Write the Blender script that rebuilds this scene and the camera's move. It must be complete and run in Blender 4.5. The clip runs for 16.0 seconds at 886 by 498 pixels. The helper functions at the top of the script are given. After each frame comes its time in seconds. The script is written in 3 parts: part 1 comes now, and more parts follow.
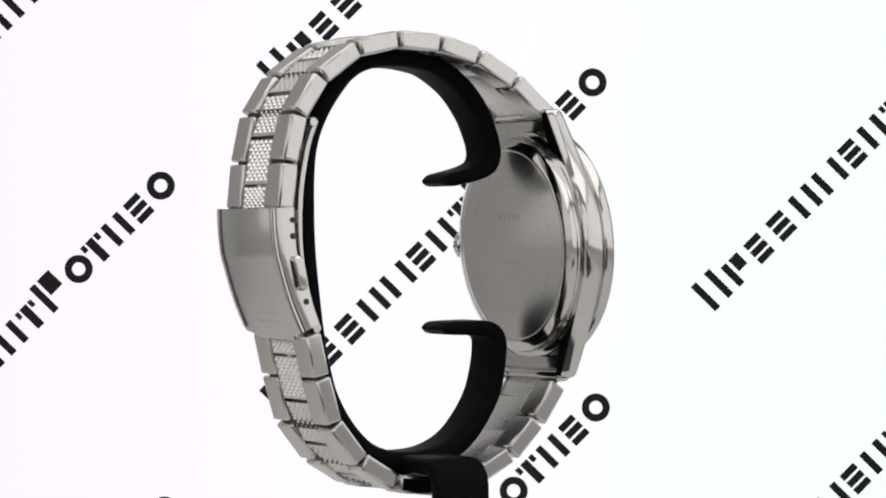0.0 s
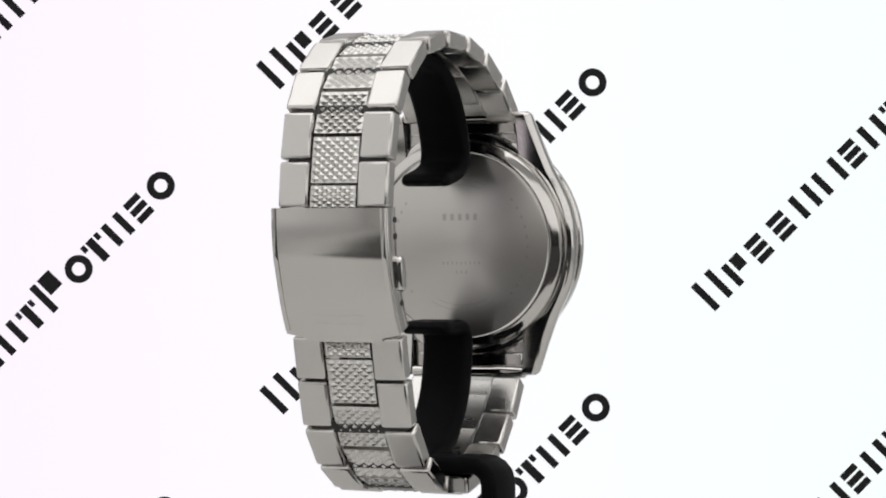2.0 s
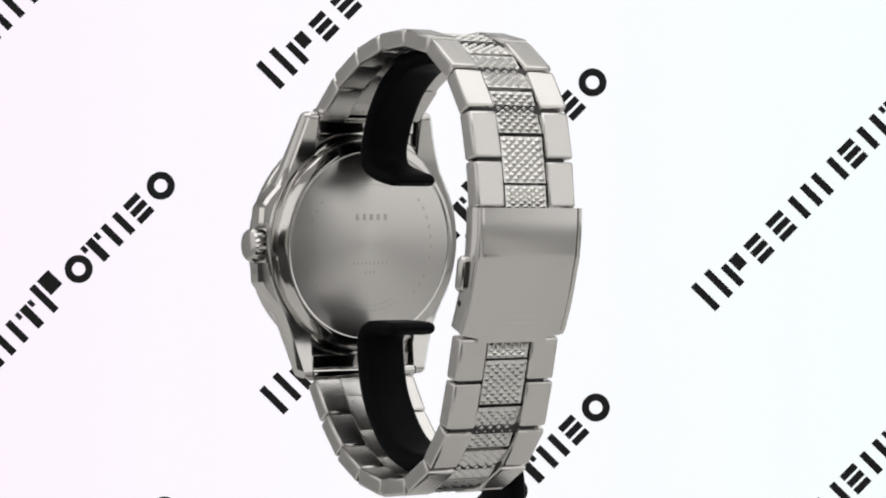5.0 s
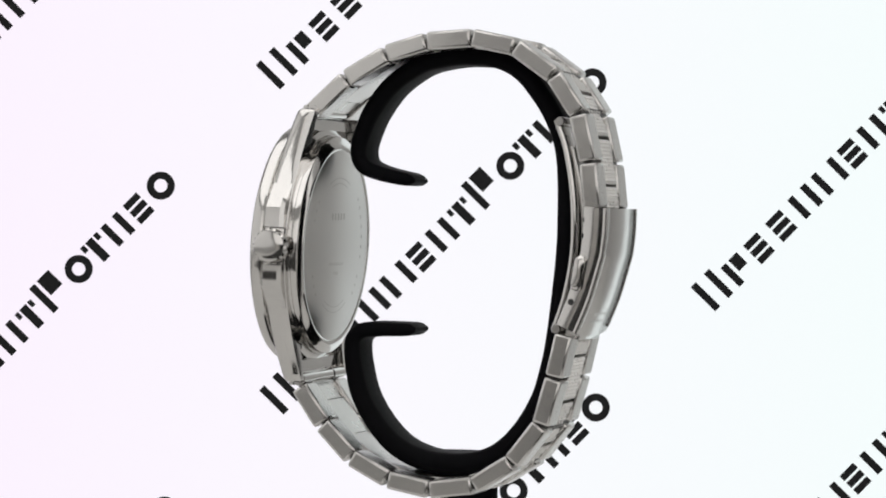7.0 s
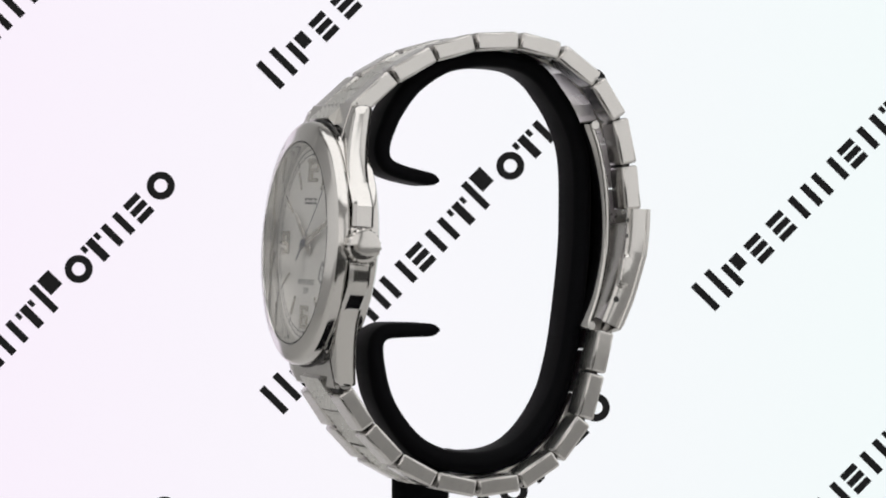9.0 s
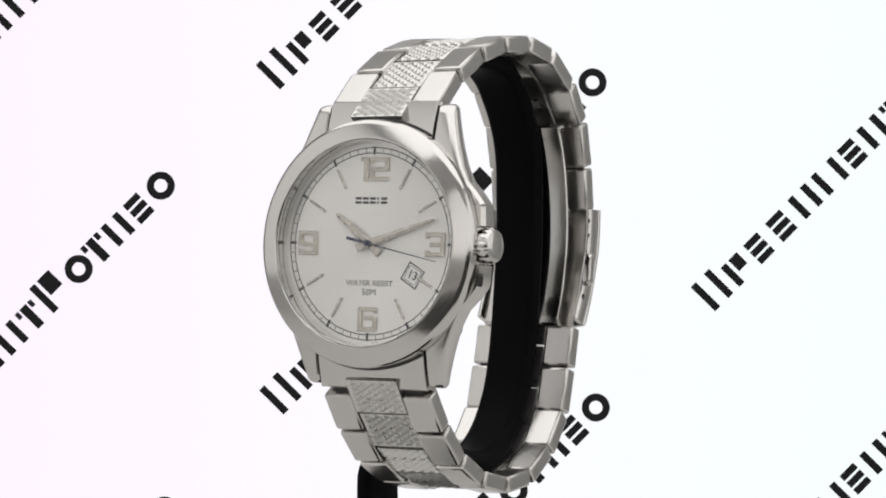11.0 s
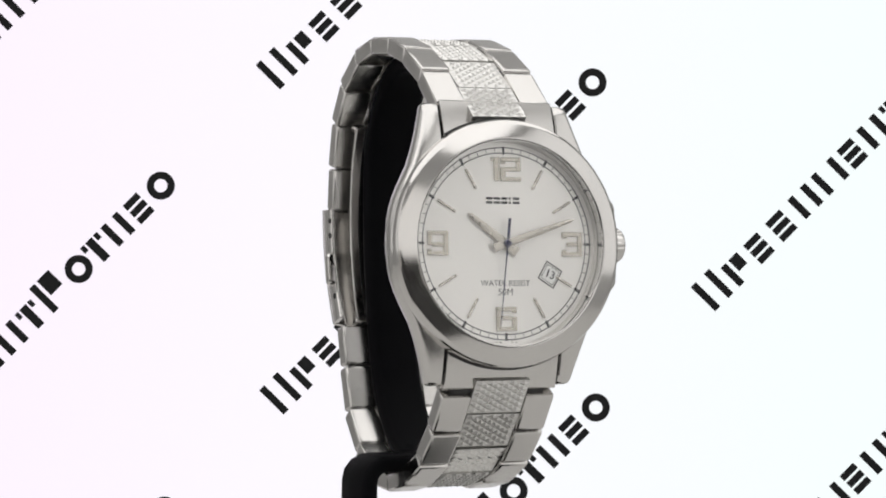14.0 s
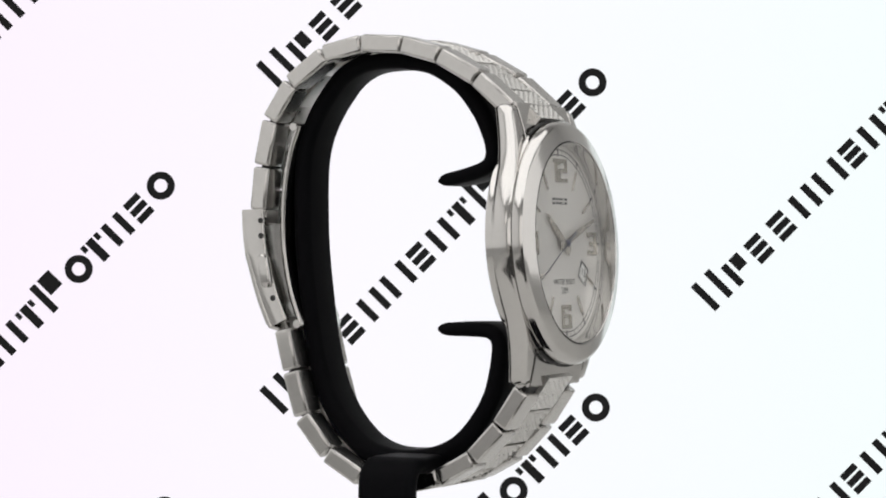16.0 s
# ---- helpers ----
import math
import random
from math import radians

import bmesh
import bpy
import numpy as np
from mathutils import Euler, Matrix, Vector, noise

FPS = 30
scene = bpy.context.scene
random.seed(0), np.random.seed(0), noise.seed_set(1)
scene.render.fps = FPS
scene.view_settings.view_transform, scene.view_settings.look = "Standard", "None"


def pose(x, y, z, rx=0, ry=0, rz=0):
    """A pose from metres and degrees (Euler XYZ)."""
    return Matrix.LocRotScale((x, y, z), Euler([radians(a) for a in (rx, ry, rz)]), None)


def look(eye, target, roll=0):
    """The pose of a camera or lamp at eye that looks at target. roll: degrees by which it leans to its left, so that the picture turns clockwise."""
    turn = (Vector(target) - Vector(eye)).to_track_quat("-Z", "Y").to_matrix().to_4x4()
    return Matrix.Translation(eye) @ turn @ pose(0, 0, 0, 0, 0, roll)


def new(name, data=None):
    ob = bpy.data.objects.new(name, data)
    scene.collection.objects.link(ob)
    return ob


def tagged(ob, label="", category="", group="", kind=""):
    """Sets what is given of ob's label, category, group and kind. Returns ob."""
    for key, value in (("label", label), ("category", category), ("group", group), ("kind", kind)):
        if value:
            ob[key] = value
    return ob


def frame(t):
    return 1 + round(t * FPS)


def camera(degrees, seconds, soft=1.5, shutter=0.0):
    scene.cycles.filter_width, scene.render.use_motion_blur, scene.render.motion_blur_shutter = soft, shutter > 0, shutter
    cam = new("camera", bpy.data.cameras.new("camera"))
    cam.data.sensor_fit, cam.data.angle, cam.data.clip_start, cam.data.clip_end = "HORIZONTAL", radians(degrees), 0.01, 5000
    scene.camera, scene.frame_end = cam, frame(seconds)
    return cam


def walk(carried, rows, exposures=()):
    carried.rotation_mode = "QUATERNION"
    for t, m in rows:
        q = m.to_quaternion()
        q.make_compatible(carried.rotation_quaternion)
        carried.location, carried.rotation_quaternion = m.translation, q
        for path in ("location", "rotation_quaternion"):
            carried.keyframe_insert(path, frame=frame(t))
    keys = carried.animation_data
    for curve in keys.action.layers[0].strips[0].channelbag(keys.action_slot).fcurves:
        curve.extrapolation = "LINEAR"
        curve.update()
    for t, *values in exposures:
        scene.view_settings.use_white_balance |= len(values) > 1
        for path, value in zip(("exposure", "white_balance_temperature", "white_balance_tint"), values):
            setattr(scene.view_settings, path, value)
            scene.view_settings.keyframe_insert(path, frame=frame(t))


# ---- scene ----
# Camera: a long lens on a stand, level with the watch.
Z0 = 0.16                     # height of the optical axis over the table
DIST = 0.5253                 # camera to the turning axis
AXIS_X = -0.00169
F = 5140.1                    # focal length in picture units, width 1568
PITCH = 0.363                # degrees by which the camera looks down
cam = camera(17.345, 16.0, soft=1.9)
EYE = pose(0, -DIST, Z0, 90 - PITCH, 0, 0)
walk(cam, [(0.0, EYE), (16.0, EYE)],
     exposures=[(0.0, 0.09), (3.0, 0.08), (5.0, 0.06), (7.0, 0.04), (8.2, -0.05), (8.6, -0.04), (9.2, 0.03), (11.5, 0.08), (12.5, -0.05), (13.0, -0.04), (13.5, -0.04), (14.0, 0.07), (16.0, 0.06)])

# ---- light ----
world = bpy.data.worlds.new("world")
scene.world = world
world.use_nodes = True
world.node_tree.nodes["Background"].inputs[0].default_value = (0.95, 0.96, 1.0, 1)
world.node_tree.nodes["Background"].inputs[1].default_value = 0.05


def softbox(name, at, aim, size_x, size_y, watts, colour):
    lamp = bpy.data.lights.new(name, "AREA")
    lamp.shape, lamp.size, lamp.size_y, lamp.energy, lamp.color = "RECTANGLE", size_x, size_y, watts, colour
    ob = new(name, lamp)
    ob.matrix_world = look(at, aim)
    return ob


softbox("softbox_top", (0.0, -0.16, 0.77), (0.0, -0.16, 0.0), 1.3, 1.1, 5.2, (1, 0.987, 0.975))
softbox("softbox_front", (0.0, -1.285, 0.49), (0.0, 0.0, 0.49), 1.46, 0.60, 1.75, (1, 0.987, 0.975))
# two side panels added as fill for dial and flanks, no known lamps there
softbox("side_fill_west", (-0.735, -0.42, 0.44), (0.0, -0.42, 0.44), 1.3, 0.66, 0.95, (1, 0.987, 0.975))
softbox("side_fill_east", (0.735, -0.42, 0.44), (0.0, -0.42, 0.44), 1.3, 0.66, 1.55, (1, 0.987, 0.975))


# ---- materials ----
def material(name, base, rough=0.5, metal=0.0, grain=0.0, grain_scale=(900, 900, 900), bump=0.0, vary=0.0, aniso=0.0, ior=None, transmission=0.0, coat=0.0, spec=0.4):
    """A surface with fine grain in its colour, gloss and relief; grain_scale is per metre and may be stretched."""
    m = bpy.data.materials.new(name)
    m.use_nodes = True
    nt = m.node_tree
    b = nt.nodes["Principled BSDF"]
    b.inputs["Base Color"].default_value = (*base, 1)
    b.inputs["Roughness"].default_value = rough
    b.inputs["Metallic"].default_value = metal
    b.inputs["Transmission Weight"].default_value = transmission
    b.inputs["Coat Weight"].default_value = coat
    if not metal and not transmission:
        b.inputs["Specular IOR Level"].default_value = spec
    if ior:
        b.inputs["IOR"].default_value = ior
    if aniso:
        b.inputs["Anisotropic"].default_value = aniso
    if grain or bump or vary:
        co = nt.nodes.new("ShaderNodeTexCoord")
        mp = nt.nodes.new("ShaderNodeMapping")
        mp.inputs["Scale"].default_value = grain_scale
        nt.links.new(co.outputs["Object"], mp.inputs["Vector"])
        fine = nt.nodes.new("ShaderNodeTexNoise")
        fine.inputs["Scale"].default_value = 1.0
        fine.inputs["Detail"].default_value = 3.0
        nt.links.new(mp.outputs["Vector"], fine.inputs["Vector"])
        broad = nt.nodes.new("ShaderNodeTexNoise")
        broad.inputs["Scale"].default_value = 160.0
        broad.inputs["Detail"].default_value = 2.0
        nt.links.new(co.outputs["Object"], broad.inputs["Vector"])
        both = nt.nodes.new("ShaderNodeMath")
        both.operation = "MULTIPLY_ADD"
        both.inputs[1].default_value = 0.6
        nt.links.new(fine.outputs["Fac"], both.inputs[0])
        scaled = nt.nodes.new("ShaderNodeMath")
        scaled.operation = "MULTIPLY"
        scaled.inputs[1].default_value = 0.4
        nt.links.new(broad.outputs["Fac"], scaled.inputs[0])
        nt.links.new(scaled.outputs[0], both.inputs[2])
        if grain:
            r = nt.nodes.new("ShaderNodeMapRange")
            r.inputs["From Min"].default_value, r.inputs["From Max"].default_value = 0.3, 0.7
            r.inputs["To Min"].default_value, r.inputs["To Max"].default_value = max(0.02, rough - grain), rough + grain
            nt.links.new(both.outputs[0], r.inputs["Value"])
            nt.links.new(r.outputs["Result"], b.inputs["Roughness"])
        if vary:
            ramp = nt.nodes.new("ShaderNodeMapRange")
            ramp.inputs["From Min"].default_value, ramp.inputs["From Max"].default_value = 0.3, 0.7
            ramp.inputs["To Min"].default_value, ramp.inputs["To Max"].default_value = 1 - vary, 1 + vary
            nt.links.new(both.outputs[0], ramp.inputs["Value"])
            mul = nt.nodes.new("ShaderNodeVectorMath")
            mul.operation = "SCALE"
            mul.inputs[0].default_value = base
            nt.links.new(ramp.outputs["Result"], mul.inputs["Scale"])
            nt.links.new(mul.outputs[0], b.inputs["Base Color"])
        if bump:
            bp = nt.nodes.new("ShaderNodeBump")
            bp.inputs["Strength"].default_value = bump
            bp.inputs["Distance"].default_value = 0.00003
            nt.links.new(fine.outputs["Fac"], bp.inputs["Height"])
            nt.links.new(bp.outputs["Normal"], b.inputs["Normal"])
    return m


STEEL = (0.635, 0.62, 0.602)
POLISHED = material("polished_steel", STEEL, 0.09, 1.0, grain=0.025, vary=0.03)
BRUSHED_V = material("steel_brushed_lengthwise", STEEL, 0.25, 1.0, grain=0.025, grain_scale=(9000, 350, 9000), bump=0.004, vary=0.02)
BRUSHED_CASE = material("steel_satin", STEEL, 0.16, 1.0, grain=0.02, grain_scale=(3500, 300, 3500), vary=0.02)
ENGRAVED = material("engraved_steel", (0.52, 0.505, 0.485), 0.42, 1.0, grain=0.05)
KNURLED = material("steel_knurled", (0.70, 0.69, 0.67), 0.30, 1.0, grain=0.05, vary=0.05)
# shade inside gaps and holes of the steel, put into a dark colour
SHADOW_GAP = material("dark_recess_shade", (0.05, 0.05, 0.05), 0.5, 0.6, grain=0.1)
PLASTIC = material("black_moulded_plastic", (0.004, 0.004, 0.005), 0.55, 0.0, grain=0.08, grain_scale=(2500, 2500, 2500), bump=0.15, vary=0.2, spec=0.035)
LUME = material("pale_raised_numerals", (0.47, 0.44, 0.385), 0.15, 0.7, grain=0.03, vary=0.03)
NUMERAL_RIM = material("numeral_rim_steel", (0.55, 0.53, 0.50), 0.14, 1.0, grain=0.04)
INK = material("dark_dial_print", (0.018, 0.018, 0.020), 0.5, 0.0, vary=0.1)
BLUE_STEEL = material("blued_steel", (0.020, 0.022, 0.060), 0.3, 0.6, grain=0.05)
HAND_STEEL = material("hand_steel", (0.50, 0.47, 0.42), 0.26, 0.65, grain=0.04, vary=0.03)
CARD = material("white_date_card", (0.78, 0.78, 0.76), 0.6, vary=0.03)
GLASS = material("mineral_glass", (1, 1, 1), 0.0, 0.0, ior=1.45, transmission=1.0)
WALL = material("white_tent_cloth", (0.55, 0.55, 0.545), 0.9, grain=0.05, grain_scale=(800, 800, 800), bump=0.2, vary=0.03)
# for the unseen dark slabs that the polished steel mirrors
ROOM = material("added_dark_slab", (0.025, 0.024, 0.023), 0.9, grain=0.05, grain_scale=(60, 60, 60), vary=0.05)
TABLE = material("pale_table_top", (0.58, 0.575, 0.56), 0.6, grain=0.1, grain_scale=(200, 200, 200), vary=0.06)
PALE_ROOM = material("pale_room_wall", (0.72, 0.70, 0.67), 0.9, grain=0.05, grain_scale=(60, 60, 60), vary=0.05)
PRINT = material("black_backdrop_print", (0.012, 0.012, 0.013), 0.7, vary=0.15, spec=0.15)


def sunburst():
    """Silver dial, brushed in rays from the centre."""
    m = material("silver_sunburst_dial", (0.77, 0.755, 0.725), 0.30, 0.5)
    nt = m.node_tree
    b = nt.nodes["Principled BSDF"]
    b.inputs["Anisotropic"].default_value = 0.85
    tan = nt.nodes.new("ShaderNodeTangent")
    tan.direction_type, tan.axis = "RADIAL", "Z"
    nt.links.new(tan.outputs[0], b.inputs["Tangent"])
    return m


def circular(name, base, rough):
    """Steel turned on a lathe, brushed in circles."""
    m = material(name, base, rough, 1.0)
    nt = m.node_tree
    b = nt.nodes["Principled BSDF"]
    b.inputs["Anisotropic"].default_value = 0.6
    b.inputs["Anisotropic Rotation"].default_value = 0.25
    tan = nt.nodes.new("ShaderNodeTangent")
    tan.direction_type, tan.axis = "RADIAL", "Z"
    nt.links.new(tan.outputs[0], b.inputs["Tangent"])
    return m


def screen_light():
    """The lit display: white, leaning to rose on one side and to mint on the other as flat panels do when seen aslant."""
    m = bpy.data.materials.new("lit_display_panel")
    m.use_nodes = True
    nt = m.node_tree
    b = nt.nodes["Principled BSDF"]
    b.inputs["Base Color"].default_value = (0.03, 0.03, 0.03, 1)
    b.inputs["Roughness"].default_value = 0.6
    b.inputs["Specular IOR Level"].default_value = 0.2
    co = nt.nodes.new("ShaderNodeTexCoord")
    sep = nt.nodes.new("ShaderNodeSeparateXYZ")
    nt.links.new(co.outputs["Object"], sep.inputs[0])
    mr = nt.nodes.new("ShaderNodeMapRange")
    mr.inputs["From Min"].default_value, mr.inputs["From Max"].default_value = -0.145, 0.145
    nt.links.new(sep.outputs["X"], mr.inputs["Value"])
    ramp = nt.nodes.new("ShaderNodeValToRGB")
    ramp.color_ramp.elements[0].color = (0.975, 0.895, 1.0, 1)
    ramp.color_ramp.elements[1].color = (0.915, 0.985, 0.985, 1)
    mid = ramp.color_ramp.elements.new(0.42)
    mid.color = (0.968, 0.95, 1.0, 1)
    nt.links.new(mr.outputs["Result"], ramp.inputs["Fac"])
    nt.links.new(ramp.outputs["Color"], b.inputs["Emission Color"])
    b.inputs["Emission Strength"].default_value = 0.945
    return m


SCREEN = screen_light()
CLASP = material("clasp_steel_brushed_lengthwise", STEEL, 0.17, 1.0, grain=0.012, grain_scale=(9000, 350, 9000), bump=0.003, vary=0.02)
BEZEL = material("polished_bezel_steel", STEEL, 0.12, 1.0, grain=0.02, vary=0.02)
DIAL = sunburst()
TURNED = circular("steel_turned_back", STEEL, 0.28)


# ---- mesh helpers (all lengths in millimetres, scaled when linked) ----
MM = Matrix.Scale(0.001, 4)


def mm(x, y, z, rx=0, ry=0, rz=0):
    return pose(x * 0.001, y * 0.001, z * 0.001, rx, ry, rz)


def link_mesh(name, bm, mat, smooth=40, other=None, where=None):
    """A mesh from a bmesh in millimetres, with soft shading up to the given angle; where(normal) picks faces of the other finish."""
    bm.transform(MM)
    bmesh.ops.recalc_face_normals(bm, faces=bm.faces[:])
    me = bpy.data.meshes.new(name)
    bm.to_mesh(me)
    bm.free()
    me.materials.append(mat)
    if other:
        me.materials.append(other)
        for poly in me.polygons:
            poly.material_index = 1 if where(poly.normal) else 0
    if smooth:
        me.shade_smooth()
        me.set_sharp_from_angle(angle=radians(smooth))
    return me


def part(name, shape, mat, parent, label="", at=None, smooth=40):
    """One mesh object under a thing or part; shape is a bmesh in millimetres or a finished mesh."""
    me = shape if isinstance(shape, bpy.types.Mesh) else link_mesh(name, shape, mat, smooth)
    ob = new(name, me)
    ob.parent = parent
    if at is not None:
        ob.matrix_basis = at
    if label:
        ob["label"] = label
    return ob


def box(bm, x0, x1, y0, y1, z0, z1, bevel=0.0, segs=2):
    vs = [bm.verts.new((x, y, z)) for x in (x0, x1) for y in (y0, y1) for z in (z0, z1)]
    fs = [bm.faces.new([vs[i] for i in q]) for q in ((0, 1, 3, 2), (4, 6, 7, 5), (0, 4, 5, 1), (2, 3, 7, 6), (0, 2, 6, 4), (1, 5, 7, 3))]
    if bevel:
        es = {e for f in fs for e in f.edges}
        bmesh.ops.bevel(bm, geom=list(es), offset=bevel, segments=segs, profile=0.5, affect="EDGES")
    return bm


def ring_shape(bm, profile, n=96, arc=None):
    """Turns a profile of (radius, height) about z; an endpoint at radius 0 closes it."""
    rows = []
    for r, z in profile:
        if r < 1e-6:
            rows.append([bm.verts.new((0, 0, z))])
        else:
            rows.append([bm.verts.new((r * math.cos(2 * math.pi * k / n), r * math.sin(2 * math.pi * k / n), z)) for k in range(n)])
    for a, b in zip(rows, rows[1:]):
        for k in range(n):
            j = (k + 1) % n
            if len(a) == 1 and len(b) > 1:
                bm.faces.new((a[0], b[k], b[j]))
            elif len(b) == 1 and len(a) > 1:
                bm.faces.new((a[k], b[0], a[j]))
            elif len(a) > 1:
                bm.faces.new((a[k], b[k], b[j], a[j]))
    return bm


def loft(bm, sections):
    """Joins sections of equal length (lists of 3D points, each a closed loop) and caps the ends."""
    rows = [[bm.verts.new(p) for p in s] for s in sections]
    n = len(rows[0])
    for a, b in zip(rows, rows[1:]):
        for k in range(n):
            bm.faces.new((a[k], a[(k + 1) % n], b[(k + 1) % n], b[k]))
    bm.faces.new(rows[0][::-1])
    bm.faces.new(rows[-1])
    return bm


def rounded(w, h, r, n=4):
    """A rounded rectangle about the origin."""
    out = []
    for cx, cy, a0 in ((1, 1, 0), (-1, 1, 90), (-1, -1, 180), (1, -1, 270)):
        for k in range(n + 1):
            a = radians(a0 + 90 * k / n)
            out.append((cx * (w / 2 - r) + r * math.cos(a), cy * (h / 2 - r) + r * math.sin(a)))
    return out


def spline(points, step=0.6):
    """An even polyline through the points (2D)."""
    pts = [Vector(p) for p in points]
    ext = [2 * pts[0] - pts[1]] + pts + [2 * pts[-1] - pts[-2]]
    dense = []
    for i in range(1, len(ext) - 2):
        p0, p1, p2, p3 = ext[i - 1:i + 3]
        for k in range(24):
            t = k / 24
            dense.append(0.5 * ((2 * p1) + (p2 - p0) * t + (2 * p0 - 5 * p1 + 4 * p2 - p3) * t * t + (3 * p1 - p0 - 3 * p2 + p3) * t ** 3))
    dense.append(pts[-1])
    lens = [0.0]
    for a, b in zip(dense, dense[1:]):
        lens.append(lens[-1] + (b - a).length)
    n = max(2, round(lens[-1] / step))
    out, j = [], 0
    for k in range(n + 1):
        s = lens[-1] * k / n
        while j < len(lens) - 2 and lens[j + 1] < s:
            j += 1
        f = (s - lens[j]) / max(1e-9, lens[j + 1] - lens[j])
        out.append(dense[j].lerp(dense[j + 1], f))
    return out


def sweep(bm, path, section, shift=lambda y: 0.0):
    """Sweeps a section along a path in the (depth, height) plane. section(k) gives (across, out) points; out is to the left of the way."""
    n = len(path) - 1
    rows = []
    for i, p in enumerate(path):
        t = (path[min(n, i + 1)] - path[max(0, i - 1)]).normalized()
        nrm = Vector((-t.y, t.x))
        rows.append([(a + shift(p.x), p.x + nrm.x * o, p.y + nrm.y * o) for a, o in section(i / n)])
    return loft(bm, rows)


# ---- the place ----
def slab(name, x0, x1, y0, y1, z0, z1, mat, label):
    bm = bmesh.new()
    box(bm, x0 * 1000, x1 * 1000, y0 * 1000, y1 * 1000, z0 * 1000, z1 * 1000)
    ob = new(name, link_mesh(name, bm, mat, 0))
    return tagged(ob, label, name.split("_")[0], kind="structure")


BACK_Y = 0.42
slab("floor", -0.75, 0.75, -1.3, 0.6, -0.03, 0.0, TABLE, "matt white table top under the stand")
# unseen dark slab, added to darken reflections in downward-leaning steel
slab("floor_cloth", -0.4, 0.4, -1.265, -0.29, 0.0, 0.004, ROOM, "unseen dark slab added before the stand for the steel to reflect")
slab("ceiling", -0.75, 0.75, -1.3, 0.6, 0.80, 0.82, WALL, "pale cloth roof over the set")
slab("wall_west", -0.77, -0.75, -1.3, 0.6, 0.0, 0.80, WALL, "pale cloth side of the set")
slab("wall_east", 0.75, 0.77, -1.3, 0.6, 0.0, 0.80, WALL, "pale cloth side of the set")
slab("wall_north", -0.75, 0.75, 0.60, 0.62, 0.0, 0.80, WALL, "pale cloth wall behind the backdrop")
slab("wall_south", -0.75, 0.75, -1.32, -1.30, 0.0, 0.80, PALE_ROOM, "plain pale wall behind the camera")
# added board, out of view, standing in for the dark bulk round the camera
slab("wall_base", -0.4, 0.4, -1.295, -1.27, 0.0, 0.17, ROOM, "unseen dark board added behind the camera for dark reflections")
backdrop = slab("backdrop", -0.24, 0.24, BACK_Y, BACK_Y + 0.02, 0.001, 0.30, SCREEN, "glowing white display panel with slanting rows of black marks")


